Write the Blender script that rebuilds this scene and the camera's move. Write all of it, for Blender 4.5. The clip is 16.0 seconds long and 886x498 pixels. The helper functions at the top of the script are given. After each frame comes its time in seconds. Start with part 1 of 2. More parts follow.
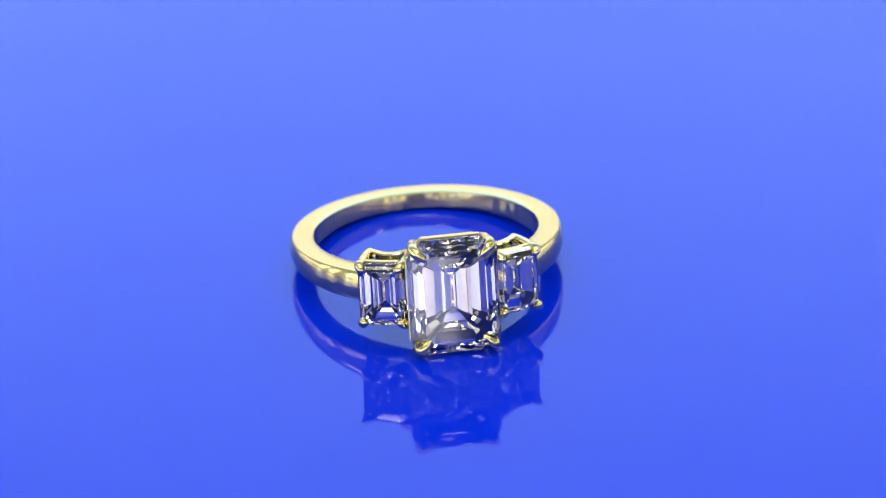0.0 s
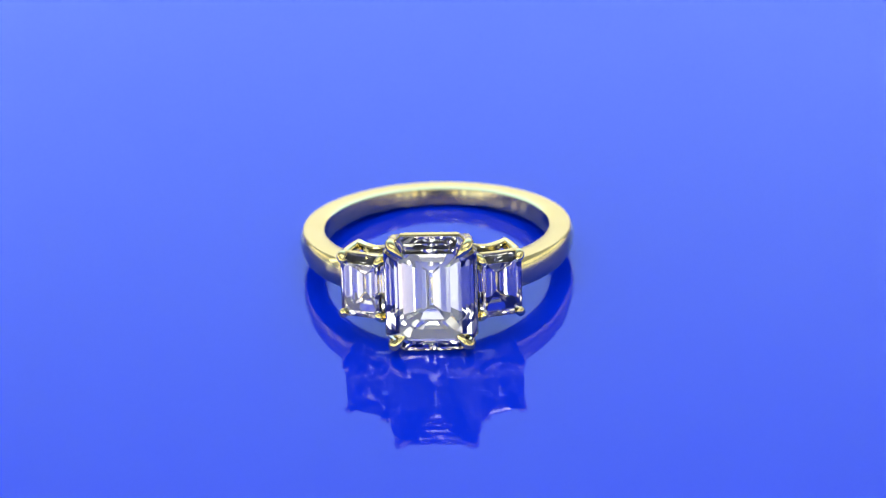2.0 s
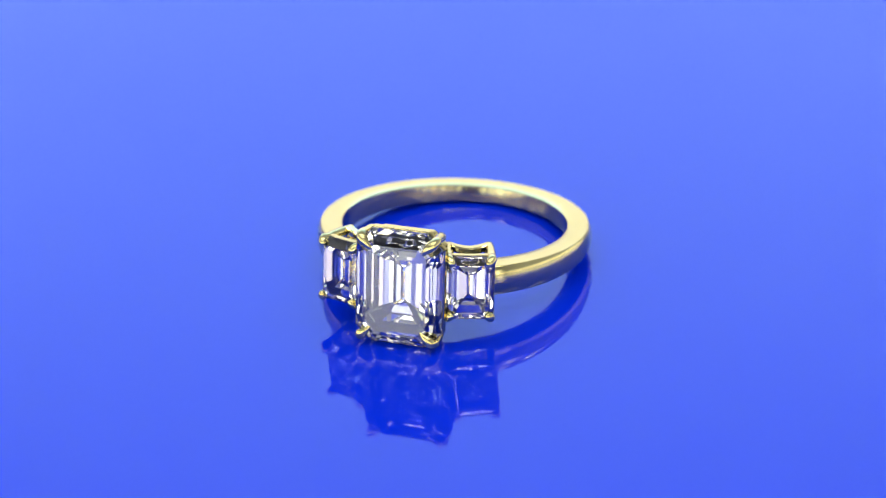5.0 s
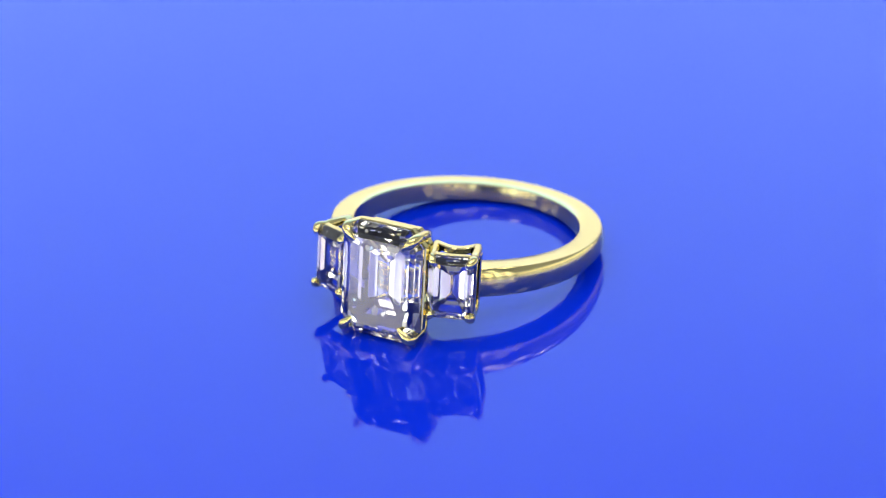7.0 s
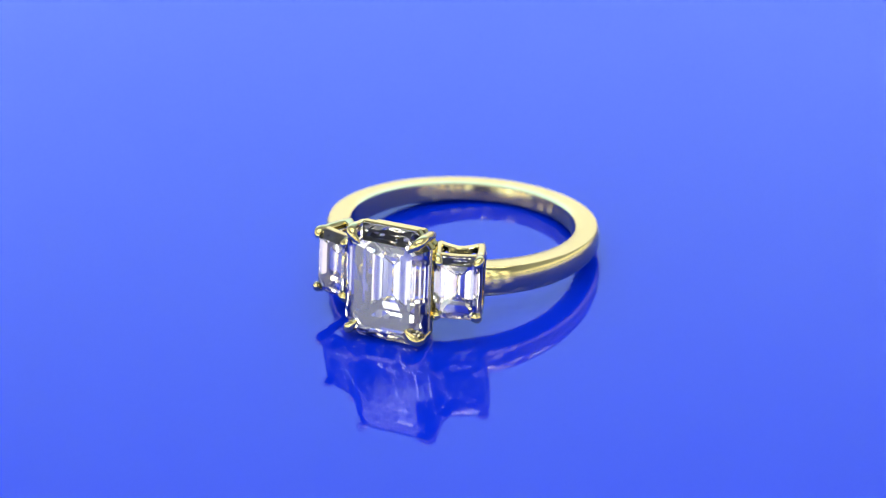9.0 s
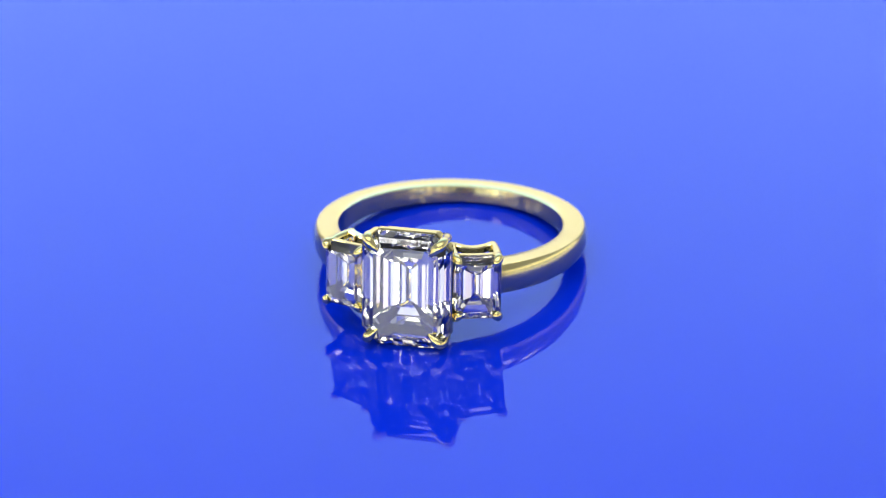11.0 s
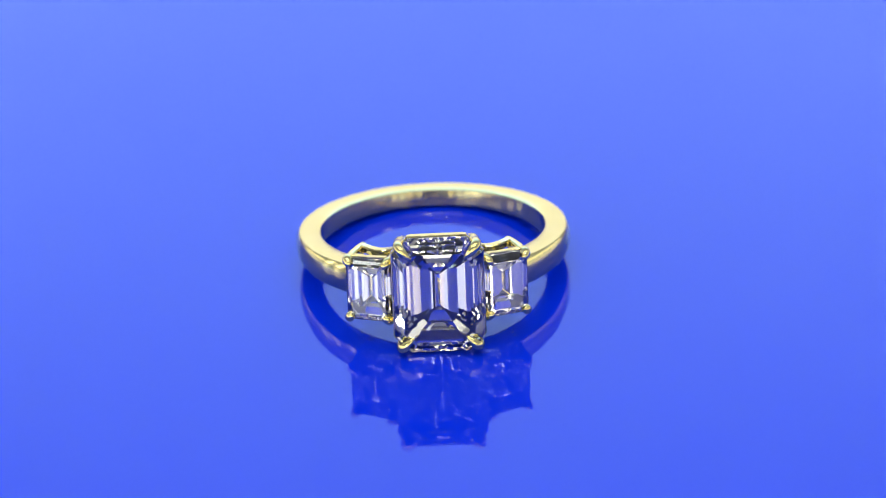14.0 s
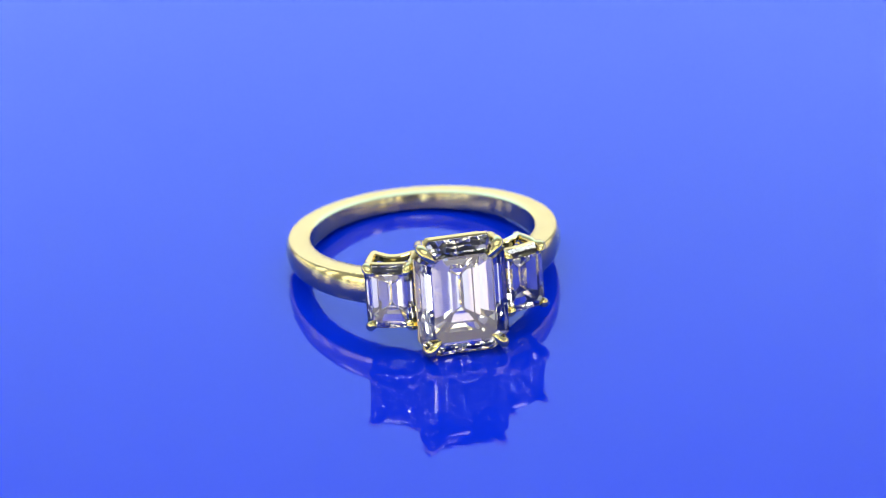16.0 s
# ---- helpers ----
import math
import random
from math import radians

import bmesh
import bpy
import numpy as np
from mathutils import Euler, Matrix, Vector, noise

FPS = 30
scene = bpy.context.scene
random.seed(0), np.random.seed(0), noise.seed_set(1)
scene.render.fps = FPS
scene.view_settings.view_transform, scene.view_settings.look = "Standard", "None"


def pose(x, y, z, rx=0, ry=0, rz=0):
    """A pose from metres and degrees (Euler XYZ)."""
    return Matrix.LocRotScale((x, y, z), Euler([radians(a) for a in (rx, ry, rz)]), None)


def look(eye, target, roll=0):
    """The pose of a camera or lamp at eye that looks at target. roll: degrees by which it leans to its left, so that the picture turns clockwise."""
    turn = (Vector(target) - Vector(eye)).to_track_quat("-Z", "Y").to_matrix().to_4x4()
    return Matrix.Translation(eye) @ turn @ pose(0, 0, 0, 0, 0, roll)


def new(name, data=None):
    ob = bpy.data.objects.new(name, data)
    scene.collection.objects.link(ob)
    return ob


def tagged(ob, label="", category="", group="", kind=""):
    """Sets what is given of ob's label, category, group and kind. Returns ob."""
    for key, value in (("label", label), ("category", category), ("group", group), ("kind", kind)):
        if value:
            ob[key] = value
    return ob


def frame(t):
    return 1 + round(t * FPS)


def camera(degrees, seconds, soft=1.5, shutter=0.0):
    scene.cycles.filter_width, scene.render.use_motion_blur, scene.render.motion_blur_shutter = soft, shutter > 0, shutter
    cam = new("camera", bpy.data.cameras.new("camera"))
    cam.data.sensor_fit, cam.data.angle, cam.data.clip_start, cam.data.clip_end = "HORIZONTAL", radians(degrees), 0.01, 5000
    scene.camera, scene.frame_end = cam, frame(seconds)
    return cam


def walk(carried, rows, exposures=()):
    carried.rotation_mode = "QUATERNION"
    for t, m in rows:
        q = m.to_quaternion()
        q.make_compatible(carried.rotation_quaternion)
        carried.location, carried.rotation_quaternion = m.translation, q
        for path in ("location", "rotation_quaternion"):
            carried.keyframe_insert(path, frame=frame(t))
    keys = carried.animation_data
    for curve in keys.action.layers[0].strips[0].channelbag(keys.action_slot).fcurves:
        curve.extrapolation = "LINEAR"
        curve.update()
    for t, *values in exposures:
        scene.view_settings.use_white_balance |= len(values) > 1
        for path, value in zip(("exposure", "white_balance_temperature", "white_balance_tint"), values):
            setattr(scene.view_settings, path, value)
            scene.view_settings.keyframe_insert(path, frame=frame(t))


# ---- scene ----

MM = 0.001

# ---- camera: stands still, a long lens a quarter of a metre off ----
cam = camera(15.413, 16.0, soft=1.0)
CAM_EYE = (0.0, -0.22001, 0.12285)
CAM_AIM = (-0.00187, 0.00648, 0.0)
CAM_ROLL = -2.06
walk(cam, [(0.0, look(CAM_EYE, CAM_AIM, CAM_ROLL)), (16.0, look(CAM_EYE, CAM_AIM, CAM_ROLL))], exposures=[(0.0, 0.0), (16.0, 0.0)])
cam.data.dof.use_dof = True
cam.data.dof.focus_distance = 0.238
cam.data.dof.aperture_fstop = 46.0

# ---- light ----
world = bpy.data.worlds.new("studio_air")
scene.world = world
world.use_nodes = True
world.node_tree.nodes["Background"].inputs["Color"].default_value = (0.95, 0.97, 1.0, 1)
world.node_tree.nodes["Background"].inputs["Strength"].default_value = 0.15


def area_lamp(name, eye, target, width, height, watts, colour, spread=180):
    data = bpy.data.lights.new(name, "AREA")
    data.shape, data.size, data.size_y = "RECTANGLE", width, height
    data.energy, data.color, data.spread = watts, colour, radians(spread)
    ob = new(name, data)
    ob.matrix_world = look(eye, target)
    return ob


WARM, COOL, AMBER = (1.0, 0.97, 0.89), (0.94, 0.99, 0.98), (1.0, 0.90, 0.70)


def glowing_panel(name, eye, target, width, height, glow, tone):
    """An area lamp by its brightness."""
    return area_lamp(name, eye, target, width, height, glow * math.pi * width * height, tone)


# Low side glow; its split into strips is made up to stripe the stones.
for y, width, glow, tone in ((-0.65, 0.10, 4.2, COOL), (-0.49, 0.07, 4.4, WARM), (-0.37, 0.06, 4.0, AMBER), (-0.26, 0.06, 3.6, COOL), (-0.03, 0.07, 3.2, WARM), (0.14, 0.07, 3.2, COOL)):
    glowing_panel("side_fill_panel", (-0.74, y, 0.16), (0.0, y, 0.16), width, 0.27, glow, tone)
glowing_panel("side_fill_panel", (0.74, -0.47, 0.08), (0.0, -0.47, 0.08), 0.46, 0.12, 1.0, WARM)
glowing_panel("side_fill_panel", (0.74, 0.25, 0.08), (0.0, 0.25, 0.08), 0.96, 0.12, 1.1, WARM)
glowing_panel("side_fill_panel", (-0.74, 0.48, 0.08), (0.0, 0.48, 0.08), 0.50, 0.12, 1.2, WARM)
# Added fill high at both sides, to brighten the crown facets.
for side_x in (-1, 1):
    glowing_panel("overhead_side_fill", (side_x * 0.60, -0.34, 0.92), (side_x * 0.25, -0.2, 0.0), 0.14, 0.24, 5.0, COOL)
    glowing_panel("overhead_side_fill", (side_x * 0.62, 0.10, 0.92), (side_x * 0.25, 0.05, 0.0), 0.14, 0.30, 5.0, COOL)
# Bright low front as a made-up row; gaps and tones stripe the stones.
for x, width, height, glow, tone in ((-0.59, 0.08, 0.25, 3.2, WARM), (-0.46, 0.07, 0.25, 3.2, COOL), (-0.33, 0.06, 0.22, 2.8, COOL), (-0.21, 0.04, 0.18, 3.2, AMBER), (-0.04, 0.06, 0.18, 3.2, COOL),
                                     (0.06, 0.03, 0.18, 2.8, AMBER), (0.14, 0.04, 0.18, 3.0, WARM), (0.25, 0.05, 0.18, 3.0, AMBER), (0.36, 0.05, 0.22, 2.8, COOL), (0.50, 0.07, 0.24, 2.6, WARM)):
    glowing_panel("front_fill_strip", (x, -0.60, 0.025 + height / 2), (x * 0.5, 0.0, 0.025 + height / 2), width, height, glow, tone)
# Fill added out of view to lift the dark ends of the stones.
for x, width in ((-0.30, 0.09), (-0.08, 0.06), (0.10, 0.08), (0.34, 0.08)):
    glowing_panel("upper_front_fill", (x, -0.60, 0.36), (x * 0.5, 0.0, 0.02), width, 0.16, 2.4, COOL)
# Overhead fill, broken into an invented grid so the facets sparkle.
for x in (-0.30, 0.0, 0.30):
    for y in (-0.52, -0.26, 0.02):
        glowing_panel("overhead_fill", (x, y, 0.92), (x, y + 0.01, 0.0), 0.17, 0.15, 5.2, (1.0, 0.98, 0.95))
# Added pair that brightens the backdrop for its reflection in the sheet.
for side_x in (-1, 1):
    area_lamp("backdrop_fill", (side_x * 0.62, 0.40, 0.17), (side_x * -0.08, 0.80, 0.42), 0.16, 0.22, 3.3, (0.97, 0.98, 1.0), 95)
front_lamp = area_lamp("front_lamp", (-0.0795, -0.402, 0.070), (0.0, -0.01, -0.004), 0.029, 0.029, 0.062, WARM)
front_lamp.data.shape = "DISK"
for x, y, z, glow in ((-0.16, -0.42, 0.55, 150.0), (0.22, -0.36, 0.66, 150.0), (0.03, -0.56, 0.44, 120.0), (-0.36, -0.10, 0.62, 150.0), (0.42, 0.02, 0.58, 150.0)):
    bulb = area_lamp("small_spot_lamp", (x, y, z), (0.0, 0.0, 0.0), 0.016, 0.016, glow * math.pi * math.pi * 0.008 ** 2, COOL)
    bulb.data.shape = "DISK"


# ---- materials ----
def material(name):
    m = bpy.data.materials.new(name)
    m.use_nodes = True
    nt = m.node_tree
    return m, nt, nt.nodes["Principled BSDF"]


def noise_node(nt, scale, detail=4.0, coords="Object"):
    tc = nt.nodes.new("ShaderNodeTexCoord")
    n = nt.nodes.new("ShaderNodeTexNoise")
    n.inputs["Scale"].default_value, n.inputs["Detail"].default_value = scale, detail
    nt.links.new(tc.outputs[coords], n.inputs["Vector"])
    return n


def ramp(nt, src, lo, hi, a=0.3, b=0.7):
    r = nt.nodes.new("ShaderNodeMapRange")
    r.inputs["From Min"].default_value, r.inputs["From Max"].default_value = a, b
    r.inputs["To Min"].default_value, r.inputs["To Max"].default_value = lo, hi
    nt.links.new(src, r.inputs["Value"])
    return r.outputs["Result"]


def colour_mix(nt, src, one, two):
    mix = nt.nodes.new("ShaderNodeMix")
    mix.data_type = "RGBA"
    nt.links.new(src, mix.inputs["Factor"])
    mix.inputs["A"].default_value, mix.inputs["B"].default_value = (*one, 1), (*two, 1)
    return mix.outputs["Result"]


def add_bump(nt, bsdf, src, strength, distance):
    b = nt.nodes.new("ShaderNodeBump")
    b.inputs["Strength"].default_value, b.inputs["Distance"].default_value = strength, distance
    nt.links.new(src, b.inputs["Height"])
    nt.links.new(b.outputs["Normal"], bsdf.inputs["Normal"])


def acrylic_material():
    m, nt, p = material("blue_acrylic")
    cloud = noise_node(nt, 9.0, 3.0)
    nt.links.new(colour_mix(nt, ramp(nt, cloud.outputs["Fac"], 0, 1), (0.001, 0.027, 0.775), (0.001, 0.030, 0.805)), p.inputs["Base Color"])
    p.inputs["IOR"].default_value = 1.49
    wear = noise_node(nt, 60.0, 5.0)
    nt.links.new(ramp(nt, wear.outputs["Fac"], 0.0, 0.003), p.inputs["Roughness"])
    ripple = noise_node(nt, 22.0, 2.0)
    add_bump(nt, p, ripple.outputs["Fac"], 0.004, 0.0005)
    return m


def gold_material(name, rough):
    m, nt, p = material(name)
    p.inputs["Metallic"].default_value = 1.0
    alloy = noise_node(nt, 500.0, 3.0)
    nt.links.new(colour_mix(nt, ramp(nt, alloy.outputs["Fac"], 0, 1), (0.80, 0.685, 0.28), (0.83, 0.715, 0.32)), p.inputs["Base Color"])
    polish = noise_node(nt, 1800.0, 5.0)
    nt.links.new(ramp(nt, polish.outputs["Fac"], rough * 0.8, rough * 1.25), p.inputs["Roughness"])
    add_bump(nt, p, polish.outputs["Fac"], 0.04, 0.00001)
    return m


def diamond_material():
    m = bpy.data.materials.new("diamond")
    m.use_nodes = True
    nt = m.node_tree
    nt.nodes.remove(nt.nodes["Principled BSDF"])
    g = nt.nodes.new("ShaderNodeBsdfGlass")
    g.inputs["Color"].default_value = (1.0, 0.992, 0.955, 1)
    g.inputs["Roughness"].default_value = 0.0
    g.inputs["IOR"].default_value = 2.42
    nt.links.new(g.outputs["BSDF"], nt.nodes["Material Output"].inputs["Surface"])
    return m


def paint_material(name, one, two, rough=0.8):
    m, nt, p = material(name)
    blot = noise_node(nt, 5.0, 5.0)
    nt.links.new(colour_mix(nt, ramp(nt, blot.outputs["Fac"], 0, 1), one, two), p.inputs["Base Color"])
    p.inputs["Roughness"].default_value = rough
    grain = noise_node(nt, 400.0, 3.0)
    add_bump(nt, p, grain.outputs["Fac"], 0.15, 0.001)
    return m


ACRYLIC = acrylic_material()
GOLD = gold_material("polished_yellow_gold", 0.07)
SATIN_GOLD = gold_material("soft_polished_yellow_gold", 0.15)
INNER_GOLD = gold_material("brushed_yellow_gold", 0.15)
DIAMOND = diamond_material()
# Greys of the unseen walls set how dim each side looks in reflections.
WALL = paint_material("light_grey_wall_paint", (0.48, 0.48, 0.47), (0.52, 0.52, 0.51))
BACKDROP = paint_material("pale_blue_backdrop_paper", (0.39, 0.60, 0.87), (0.41, 0.62, 0.89))
DARK_WALL = paint_material("grey_wall_paint", (0.40, 0.40, 0.40), (0.45, 0.45, 0.45))
FRONT_WALL = paint_material("mid_grey_wall_paint", (0.25, 0.25, 0.255), (0.29, 0.29, 0.295))
TABLE = paint_material("white_table_laminate", (0.70, 0.70, 0.69), (0.76, 0.76, 0.75), 0.4)


# ---- mesh helpers ----
def part(name, bm, mat, parent, label="", smooth=False):
    bmesh.ops.recalc_face_normals(bm, faces=bm.faces)
    data = bpy.data.meshes.new(name)
    for f in bm.faces:
        f.smooth = smooth
    bm.to_mesh(data)
    bm.free()
    data.materials.append(mat)
    ob = new(name, data)
    ob.parent = parent
    if label:
        tagged(ob, label)
    return ob


def slab(bm, x0, x1, y0, y1, z0, z1, bevel=0.0):
    got = bmesh.ops.create_cube(bm, size=1.0, matrix=Matrix.Translation(((x0 + x1) / 2, (y0 + y1) / 2, (z0 + z1) / 2)) @ Matrix.Diagonal((x1 - x0, y1 - y0, z1 - z0, 1)))
    if bevel:
        edges = list({e for v in got["verts"] for e in v.link_edges})
        bmesh.ops.bevel(bm, geom=edges, offset=bevel, segments=3, profile=0.5, affect="EDGES")


def tube(bm, path, radii, sides=14, closed=False, flat=1.0, caps=True):
    """A round rod swept along path (millimetres), with a radius at each point. flat: its depth across to its width."""
    pts = [Vector(p) for p in path]
    count = len(pts)
    rings = []
    side = None
    for i, p in enumerate(pts):
        a = pts[(i - 1) % count] if closed or i else pts[i]
        b = pts[(i + 1) % count] if closed or i < count - 1 else pts[i]
        t = (b - a).normalized()
        if side is None:
            side = t.orthogonal().normalized()
            if abs(t.z) < 0.9:
                side = t.cross(Vector((0, 0, 1))).normalized()
        side = (side - t * side.dot(t)).normalized()
        up = t.cross(side)
        rings.append([bm.verts.new((p + (side * math.cos(k) + up * math.sin(k) * flat) * radii[i % len(radii)]) * MM)
                      for k in [2 * math.pi * j / sides for j in range(sides)]])
    for i in range(count if closed else count - 1):
        one, two = rings[i], rings[(i + 1) % count]
        for j in range(sides):
            bm.faces.new((one[j], one[(j + 1) % sides], two[(j + 1) % sides], two[j]))
    if caps and not closed:
        bm.faces.new(rings[0][::-1])
        bm.faces.new(rings[-1])


def smooth_path(points, steps=6):
    """A rounded line through points, as (x, y, z, radius)."""
    pts = [np.array(p, float) for p in points]
    pts = [2 * pts[0] - pts[1]] + pts + [2 * pts[-1] - pts[-2]]
    out = []
    for i in range(1, len(pts) - 2):
        a, b, c, d = pts[i - 1:i + 3]
        for k in range(steps):
            t = k / steps
            out.append(0.5 * (2 * b + (c - a) * t + (2 * a - 5 * b + 4 * c - d) * t * t + (3 * b - a - 3 * c + d) * t ** 3))
    out.append(pts[-2])
    return [tuple(p[:3]) for p in out], [max(0.02, float(p[3])) for p in out]


def outline(a, b, c, d, shrink=0.586, ends=1.0):
    """The eight corners of a cut-corner oblong, set in by d, at its short ends by ends times d; shrink: how fast the corners close."""
    a, b, c = a - d, b - d * ends, max(0.06, c - shrink * d)
    c = min(c, a * 0.95)
    return [(a, -b + c), (a, b - c), (a - c, b), (-a + c, b), (-a, b - c), (-a, -b + c), (-a + c, -b), (a - c, -b)]


def step_cut_stone(a, b, c, levels):
    """A step-cut stone. Its table looks along -y; levels: inset, height and slips of each ring of corners, from table to keel."""
    bm = bmesh.new()
    rings = []
    for d, h, across, along, ends in levels:
        rings.append([bm.verts.new(((x + across) * MM, -h * MM, (z + along) * MM)) for x, z in outline(a, b, c, d, 0.586 if h > -0.2 else 0.40, ends)])
    bm.faces.new(rings[0])
    for one, two in zip(rings, rings[1:]):
        for j in range(8):
            bm.faces.new((one[j], one[(j + 1) % 8], two[(j + 1) % 8], two[j]))
    bm.faces.new(rings[-1][::-1])
    return bm


# ---- the set: blue sheet on a table, unseen walls and backdrop added round it ----
def set_piece(name, box, mat, label, category, bevel=0.0):
    bm = bmesh.new()
    slab(bm, *box, bevel)
    return tagged(part(name, bm, mat, None), label, category, kind="structure")


set_piece("display_surface", (-0.45, 0.45, -0.45, 0.45, -0.006, 0.0), ACRYLIC, "glossy deep blue acrylic sheet mirroring the ring", "display surface", 0.001)
set_piece("table_top", (-0.80, 0.80, -0.80, 0.80, -0.036, -0.006), TABLE, "plain white table top under the blue sheet", "table top", 0.002)
set_piece("wall_south", (-0.80, 0.80, -0.82, -0.80, -0.006, 0.95), FRONT_WALL, "plain mid-grey painted studio wall", "wall")
set_piece("wall_west", (-0.82, -0.80, -0.82, 0.82, -0.006, 0.95), DARK_WALL, "plain grey painted studio wall", "wall")
set_piece("wall_east", (0.80, 0.82, -0.82, 0.82, -0.006, 0.95), DARK_WALL, "plain grey painted studio wall", "wall")
set_piece("wall_north", (-0.80, 0.80, 0.80, 0.82, -0.006, 0.95), WALL, "plain light grey studio wall behind the backdrop", "wall")
# Unseen sheet, added so the acrylic reflects pale blue from behind.
set_piece("backdrop", (-0.80, 0.80, 0.794, 0.798, 0.26, 0.95), BACKDROP, "plain pale blue paper out of view, added to tint the sheet's reflection", "backdrop")
set_piece("ceiling", (-0.82, 0.82, -0.82, 0.82, 0.95, 0.97), DARK_WALL, "plain grey painted studio ceiling", "ceiling")

# ---- the ring: its stones look along -y, its hole along z ----
RING_IN, RING_RIM, FRONT_HALF, BACK_HALF = 8.86, 10.62, 1.20, 0.785
TILT = 9.8
RING_AT = (-0.00246, 0.00446, 0.00262)

diamond_ring = tagged(new("diamond_ring"), "yellow gold ring with three emerald-cut diamonds, lying on blue acrylic", "ring")


def band():
    """The shank: flat sides with a crisp outer edge, a softly domed outside; under the stones it thins to a bridge."""
    bm = bmesh.new()
    turns = 256
    rings = []
    for i in range(turns):
        ang = 2 * math.pi * i / turns
        off = abs(math.degrees(math.atan2(math.sin(ang + math.pi / 2), math.cos(ang + math.pi / 2))))
        u = min(1.0, max(0.0, (off - 17.0) / 5.0))
        u = u * u * (3 - 2 * u)
        rim = RING_RIM - 0.27 * math.cos(2 * ang)
        bore = RING_IN - 0.13 * math.cos(2 * ang)
        rim = 9.3 + (rim - 9.3) * u
        w = (1 - math.sin(ang)) / 2
        hw = (BACK_HALF + (FRONT_HALF - BACK_HALF) * w) * (0.85 + 0.15 * u)
        low = hw - 0.27 * (1 - w)
        dome = [(-1.0, 0.0), (-0.97, 0.035), (-0.90, 0.09), (-0.75, 0.165), (-0.55, 0.23), (-0.3, 0.275), (0.0, 0.29)]
        prof = [(bore + 0.008, -low * 0.5), (bore + 0.03, -low + 0.05), (bore + 0.085, -low + 0.02), (bore + 0.12, -low), ((bore + rim) / 2, -low), (rim, -low)]
        prof += [(rim + g * (0.3 + 0.7 * u), k * low) for k, g in dome[1:]] + [(rim + g * (0.3 + 0.7 * u), -k * hw) for k, g in dome[-2::-1]]
        prof += [((bore + rim) / 2, hw), (bore + 0.12, hw), (bore + 0.085, hw - 0.02), (bore + 0.03, hw - 0.05), (bore + 0.008, hw * 0.5), (bore, 0)]
        rings.append([bm.verts.new((r * math.cos(ang) * MM, r * math.sin(ang) * MM, z * MM)) for r, z in prof])
    n = len(rings[0])
    rims = (1, 5, 17, 21)
    for i in range(turns):
        one, two = rings[i], rings[(i + 1) % turns]
        for j in range(n):
            f = bm.faces.new((one[j], one[(j + 1) % n], two[(j + 1) % n], two[j]))
            f.material_index = 1 if j >= 21 or j == 0 else 0
        for j in rims:
            bm.edges.get((one[j], two[j])).smooth = False
    ob = part("band", bm, SATIN_GOLD, diamond_ring, "plain polished yellow gold band with flat sides", smooth=True)
    ob.data.materials.append(INNER_GOLD)
    ob.matrix_local = pose(0, 0, 0, TILT, 0, 0) @ pose(0, 0, -0.48 * MM, -8.6, 0, 0) @ pose(-0.017 * MM, 0.13 * MM, 0)
    return ob


def scooped(a, b, c, d, dip):
    """The oblong's outline with its two short sides bowed inward by dip at their middle."""
    pts = outline(a, b, c, d)
    out = []
    for j, (x, z) in enumerate(pts):
        x2, z2 = pts[(j + 1) % 8]
        out.append((x, z))
        if j in (2, 6):
            for k in range(1, 8):
                f = k / 8
                out.append((x + (x2 - x) * f, z - math.copysign(dip * math.sin(math.pi * f), z)))
    return out


def rail(bm, a, b, c, outer, inner, top, bottom, dip=0.0):
    """A flat bar round a stone, from one inset to another and between two heights, with eased edges."""
    e = min(0.09, (top - bottom) * 0.3, (inner - outer) * 0.3)
    prof = [(outer + e, top), (outer, top - e), (outer, bottom + e), (outer + e, bottom), (inner - e, bottom), (inner, bottom + e), (inner, top - e), (inner - e, top)]
    loops = [[bm.verts.new((x * MM, -h * MM, z * MM)) for x, z in scooped(a, b, c, d, dip)] for d, h in prof]
    n = len(loops[0])
    for i in range(8):
        one, two = loops[i], loops[(i + 1) % 8]
        for j in range(n):
            bm.faces.new((one[j], one[(j + 1) % n], two[(j + 1) % n], two[j]))


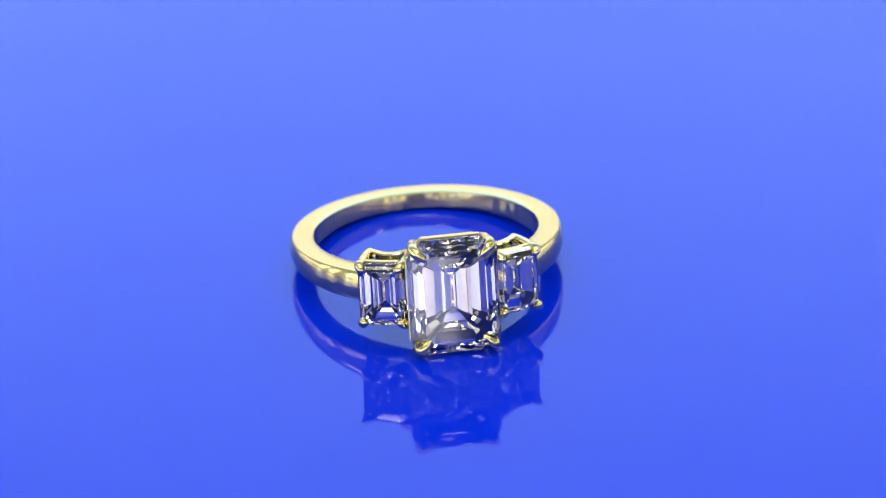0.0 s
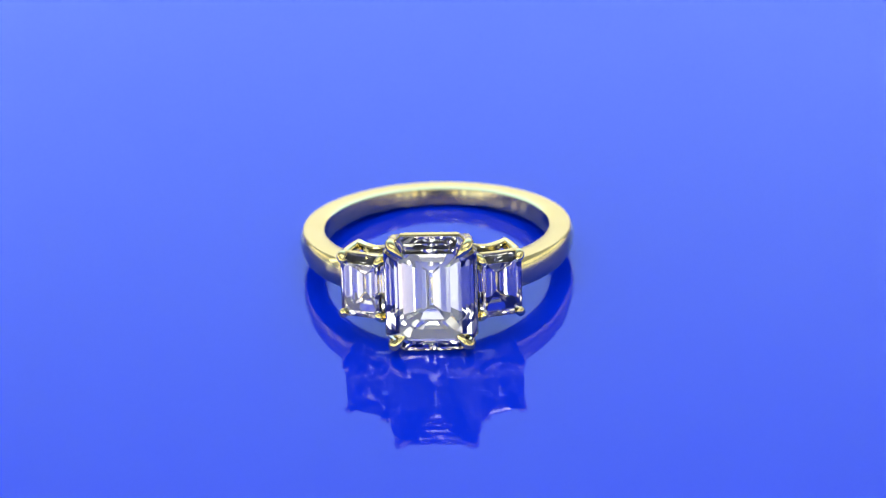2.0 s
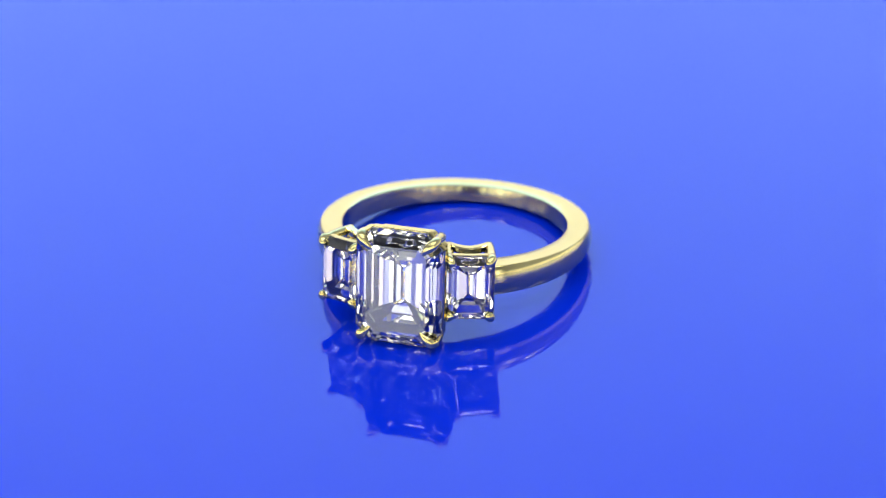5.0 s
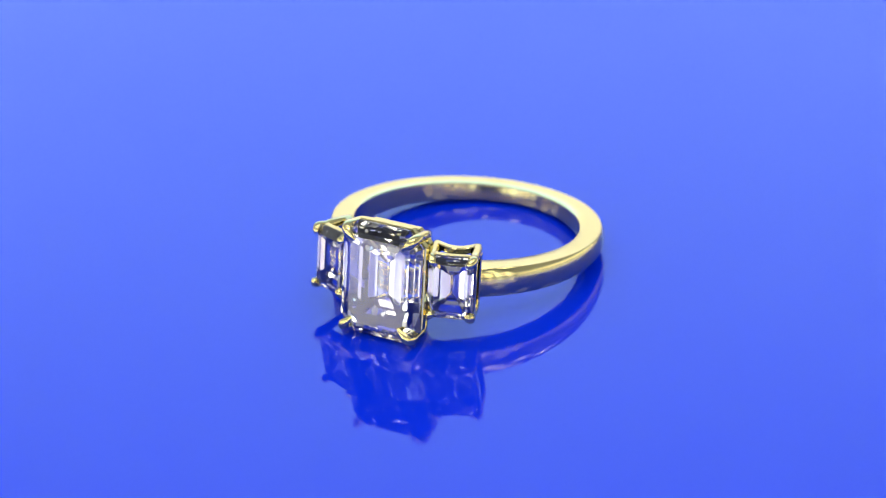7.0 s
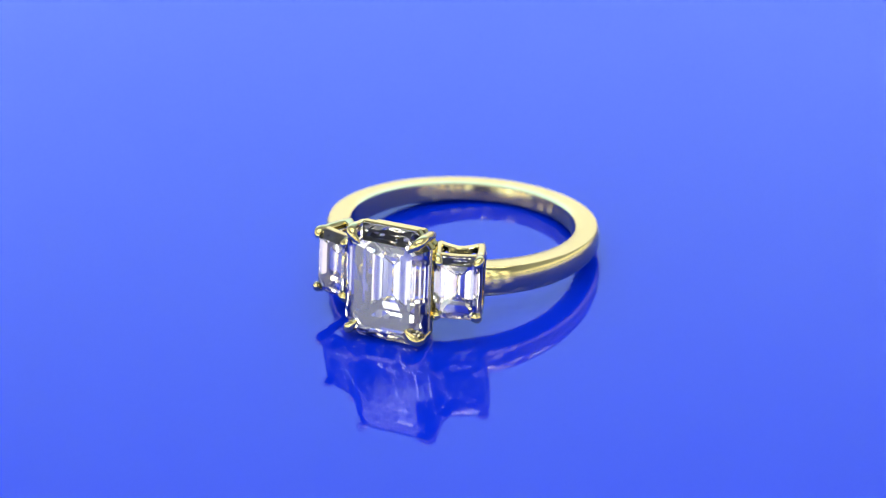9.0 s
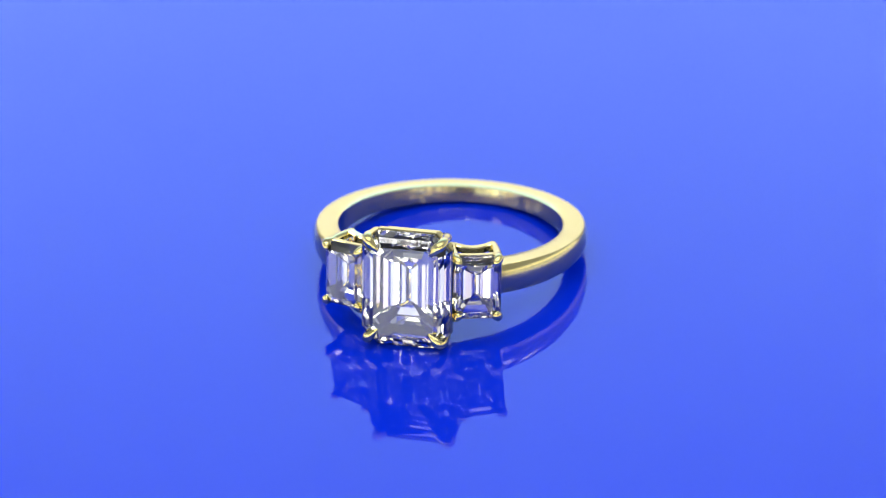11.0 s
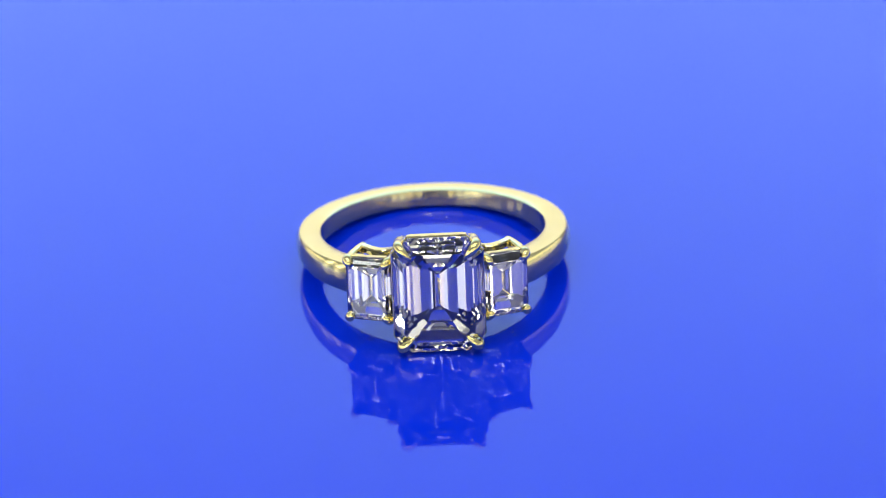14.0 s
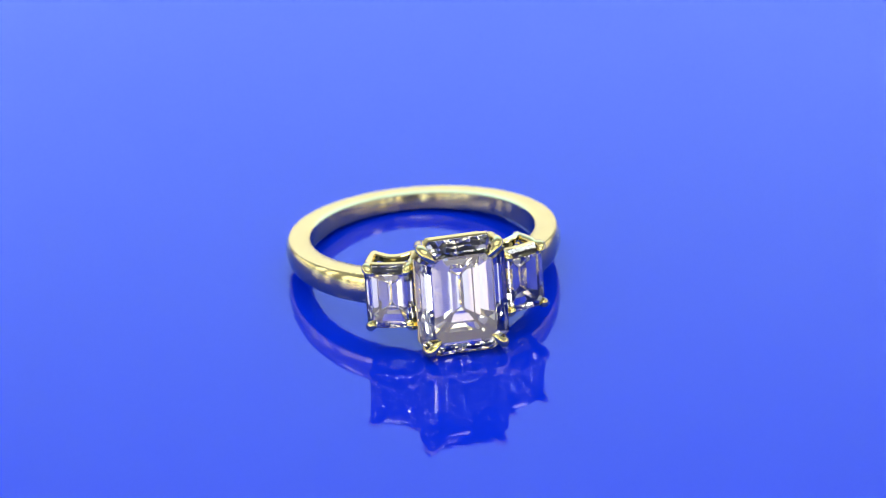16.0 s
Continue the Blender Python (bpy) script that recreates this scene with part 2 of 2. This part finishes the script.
def setting(name, at, turn, a, b, c, levels, prong_r, reach, tip, lean, rails, foot, label, stone_label):
    """A stone in its basket of four prongs and its rails; at: middle of its girdle."""
    place = pose(at[0] * MM, at[1] * MM, at[2] * MM, 0, 0, turn)
    bm = bmesh.new()
    rail(bm, a, b, c, *rails[0])
    basket = part(name, bm, GOLD, diamond_ring, label)
    basket.matrix_local = place
    for r in rails[1:]:
        bm = bmesh.new()
        rail(bm, a, b, c, *r)
        part("gallery_rail", bm, GOLD, basket)
    crown = levels[0][1]
    r = prong_r
    for sx in (-1, 1):
        for sz in (-1, 1):
            cx, cz = sx * (a - c / 2), sz * (b - c / 2)
            ux, uz = sx * 0.7071, sz * 0.7071

            def q(out, height, rad):
                return (cx + ux * out, -height, cz + uz * out, rad)

            line, radii = smooth_path([
                (sx * foot[0], foot[2], sz * foot[1], r * 1.1),
                q(-lean, levels[-1][1] * 0.95, r * 0.95),
                q(r * 0.22 - lean * 0.2, levels[-1][1] * 0.45, r * 0.95),
                q(r * 0.15, -0.45, r * 0.95),
                q(r * 0.30, crown * 0.30, r),
                q(-r * 0.25, crown * 0.85, r * 0.95),
                q(-r * reach * 0.6, crown * 1.02, r * (0.5 + 0.5 * tip)),
                q(-r * reach, crown * 0.98, r * tip)], 5)
            bm = bmesh.new()
            tube(bm, line, radii, 16)
            part("prong", bm, GOLD, basket, "rounded yellow gold claw prong", smooth=True)
    stone = part("diamond", step_cut_stone(a, b, c, levels), DIAMOND, diamond_ring, stone_label)
    stone.matrix_local = place
    return basket


band()
def facet_levels(crown, girdle, steps, slips):
    """Crown rows, then pavilion rows from each step's width and slope in degrees, as (inset, height, slip across, slip along, inset of the ends to that of the sides)."""
    rows, inset, height = [(d, h, 0.0, 0.0, 1.0) for d, h in crown], 0.0, girdle
    for (width, slope), (across, along, ends) in zip(steps, slips):
        inset += width
        height -= width * math.tan(radians(slope))
        rows.append((inset, height, across, along, ends))
    return rows


SLIPS = [(0.03, -0.05, 1.25), (-0.04, 0.07, 1.12), (0.05, -0.06, 1.06), (-0.03, 0.08, 1.0), (0.04, 0.0, 0.96)]
BIG = facet_levels([(1.06, 0.86), (0.76, 0.70), (0.40, 0.42), (0.0, 0.03), (0.0, -0.12)], -0.12,
                   [(0.62, 61), (0.70, 53), (0.68, 47), (0.66, 41.5), (0.64, 36)], SLIPS)
SMALL = facet_levels([(0.60, 0.50), (0.43, 0.41), (0.23, 0.25), (0.0, 0.02), (0.0, -0.08)], -0.08,
                     [(0.40, 60), (0.46, 51), (0.44, 44), (0.42, 37)], [(x * 0.5, z * 0.5, ends) for x, z, ends in SLIPS])
setting("basket", (0.08, -13.6, -0.33), 0, 3.38, 4.45, 1.22, BIG, 0.42, 2.7, 0.22, 1.5,
        [(-0.07, 0.20, -0.22, -0.80), (0.42, 0.85, -1.75, -2.40), (1.25, 1.75, -2.85, -3.35)], (1.3, 1.2, 4.4),
        "yellow gold basket with four claw prongs", "large clear emerald-cut diamond")
for side in (-1, 1):
    setting("basket", (side * 5.05 + 0.03, -12.05, -0.2), side * 20.3, 1.80, 2.47, 0.55, SMALL, 0.37, 0.95, 0.62, -0.10,
            [(-0.06, 0.18, -0.06, -0.60, 0.05), (-0.16, 0.42, -2.05, -2.80, 0.28), (0.60, 0.95, -1.95, -2.35)], (1.50, 2.20, 2.95),
            "small yellow gold basket with four rounded prongs", "small clear emerald-cut side diamond")


# ---- what moves: the ring turns with the turntable, and back ----
def ring_pose(degrees):
    return pose(0, 0, 0, 0, 0, degrees) @ pose(*RING_AT, -TILT, 0, 0)


def turn_at(t):
    """The turntable's angle: an even turn one way, a soft stop, and back."""
    return -32.91 + 5.369 * math.hypot(t - 7.65, 0.45)


def motions():
    walk(diamond_ring, [(k / 4, ring_pose(turn_at(k / 4))) for k in range(65)])


motions()
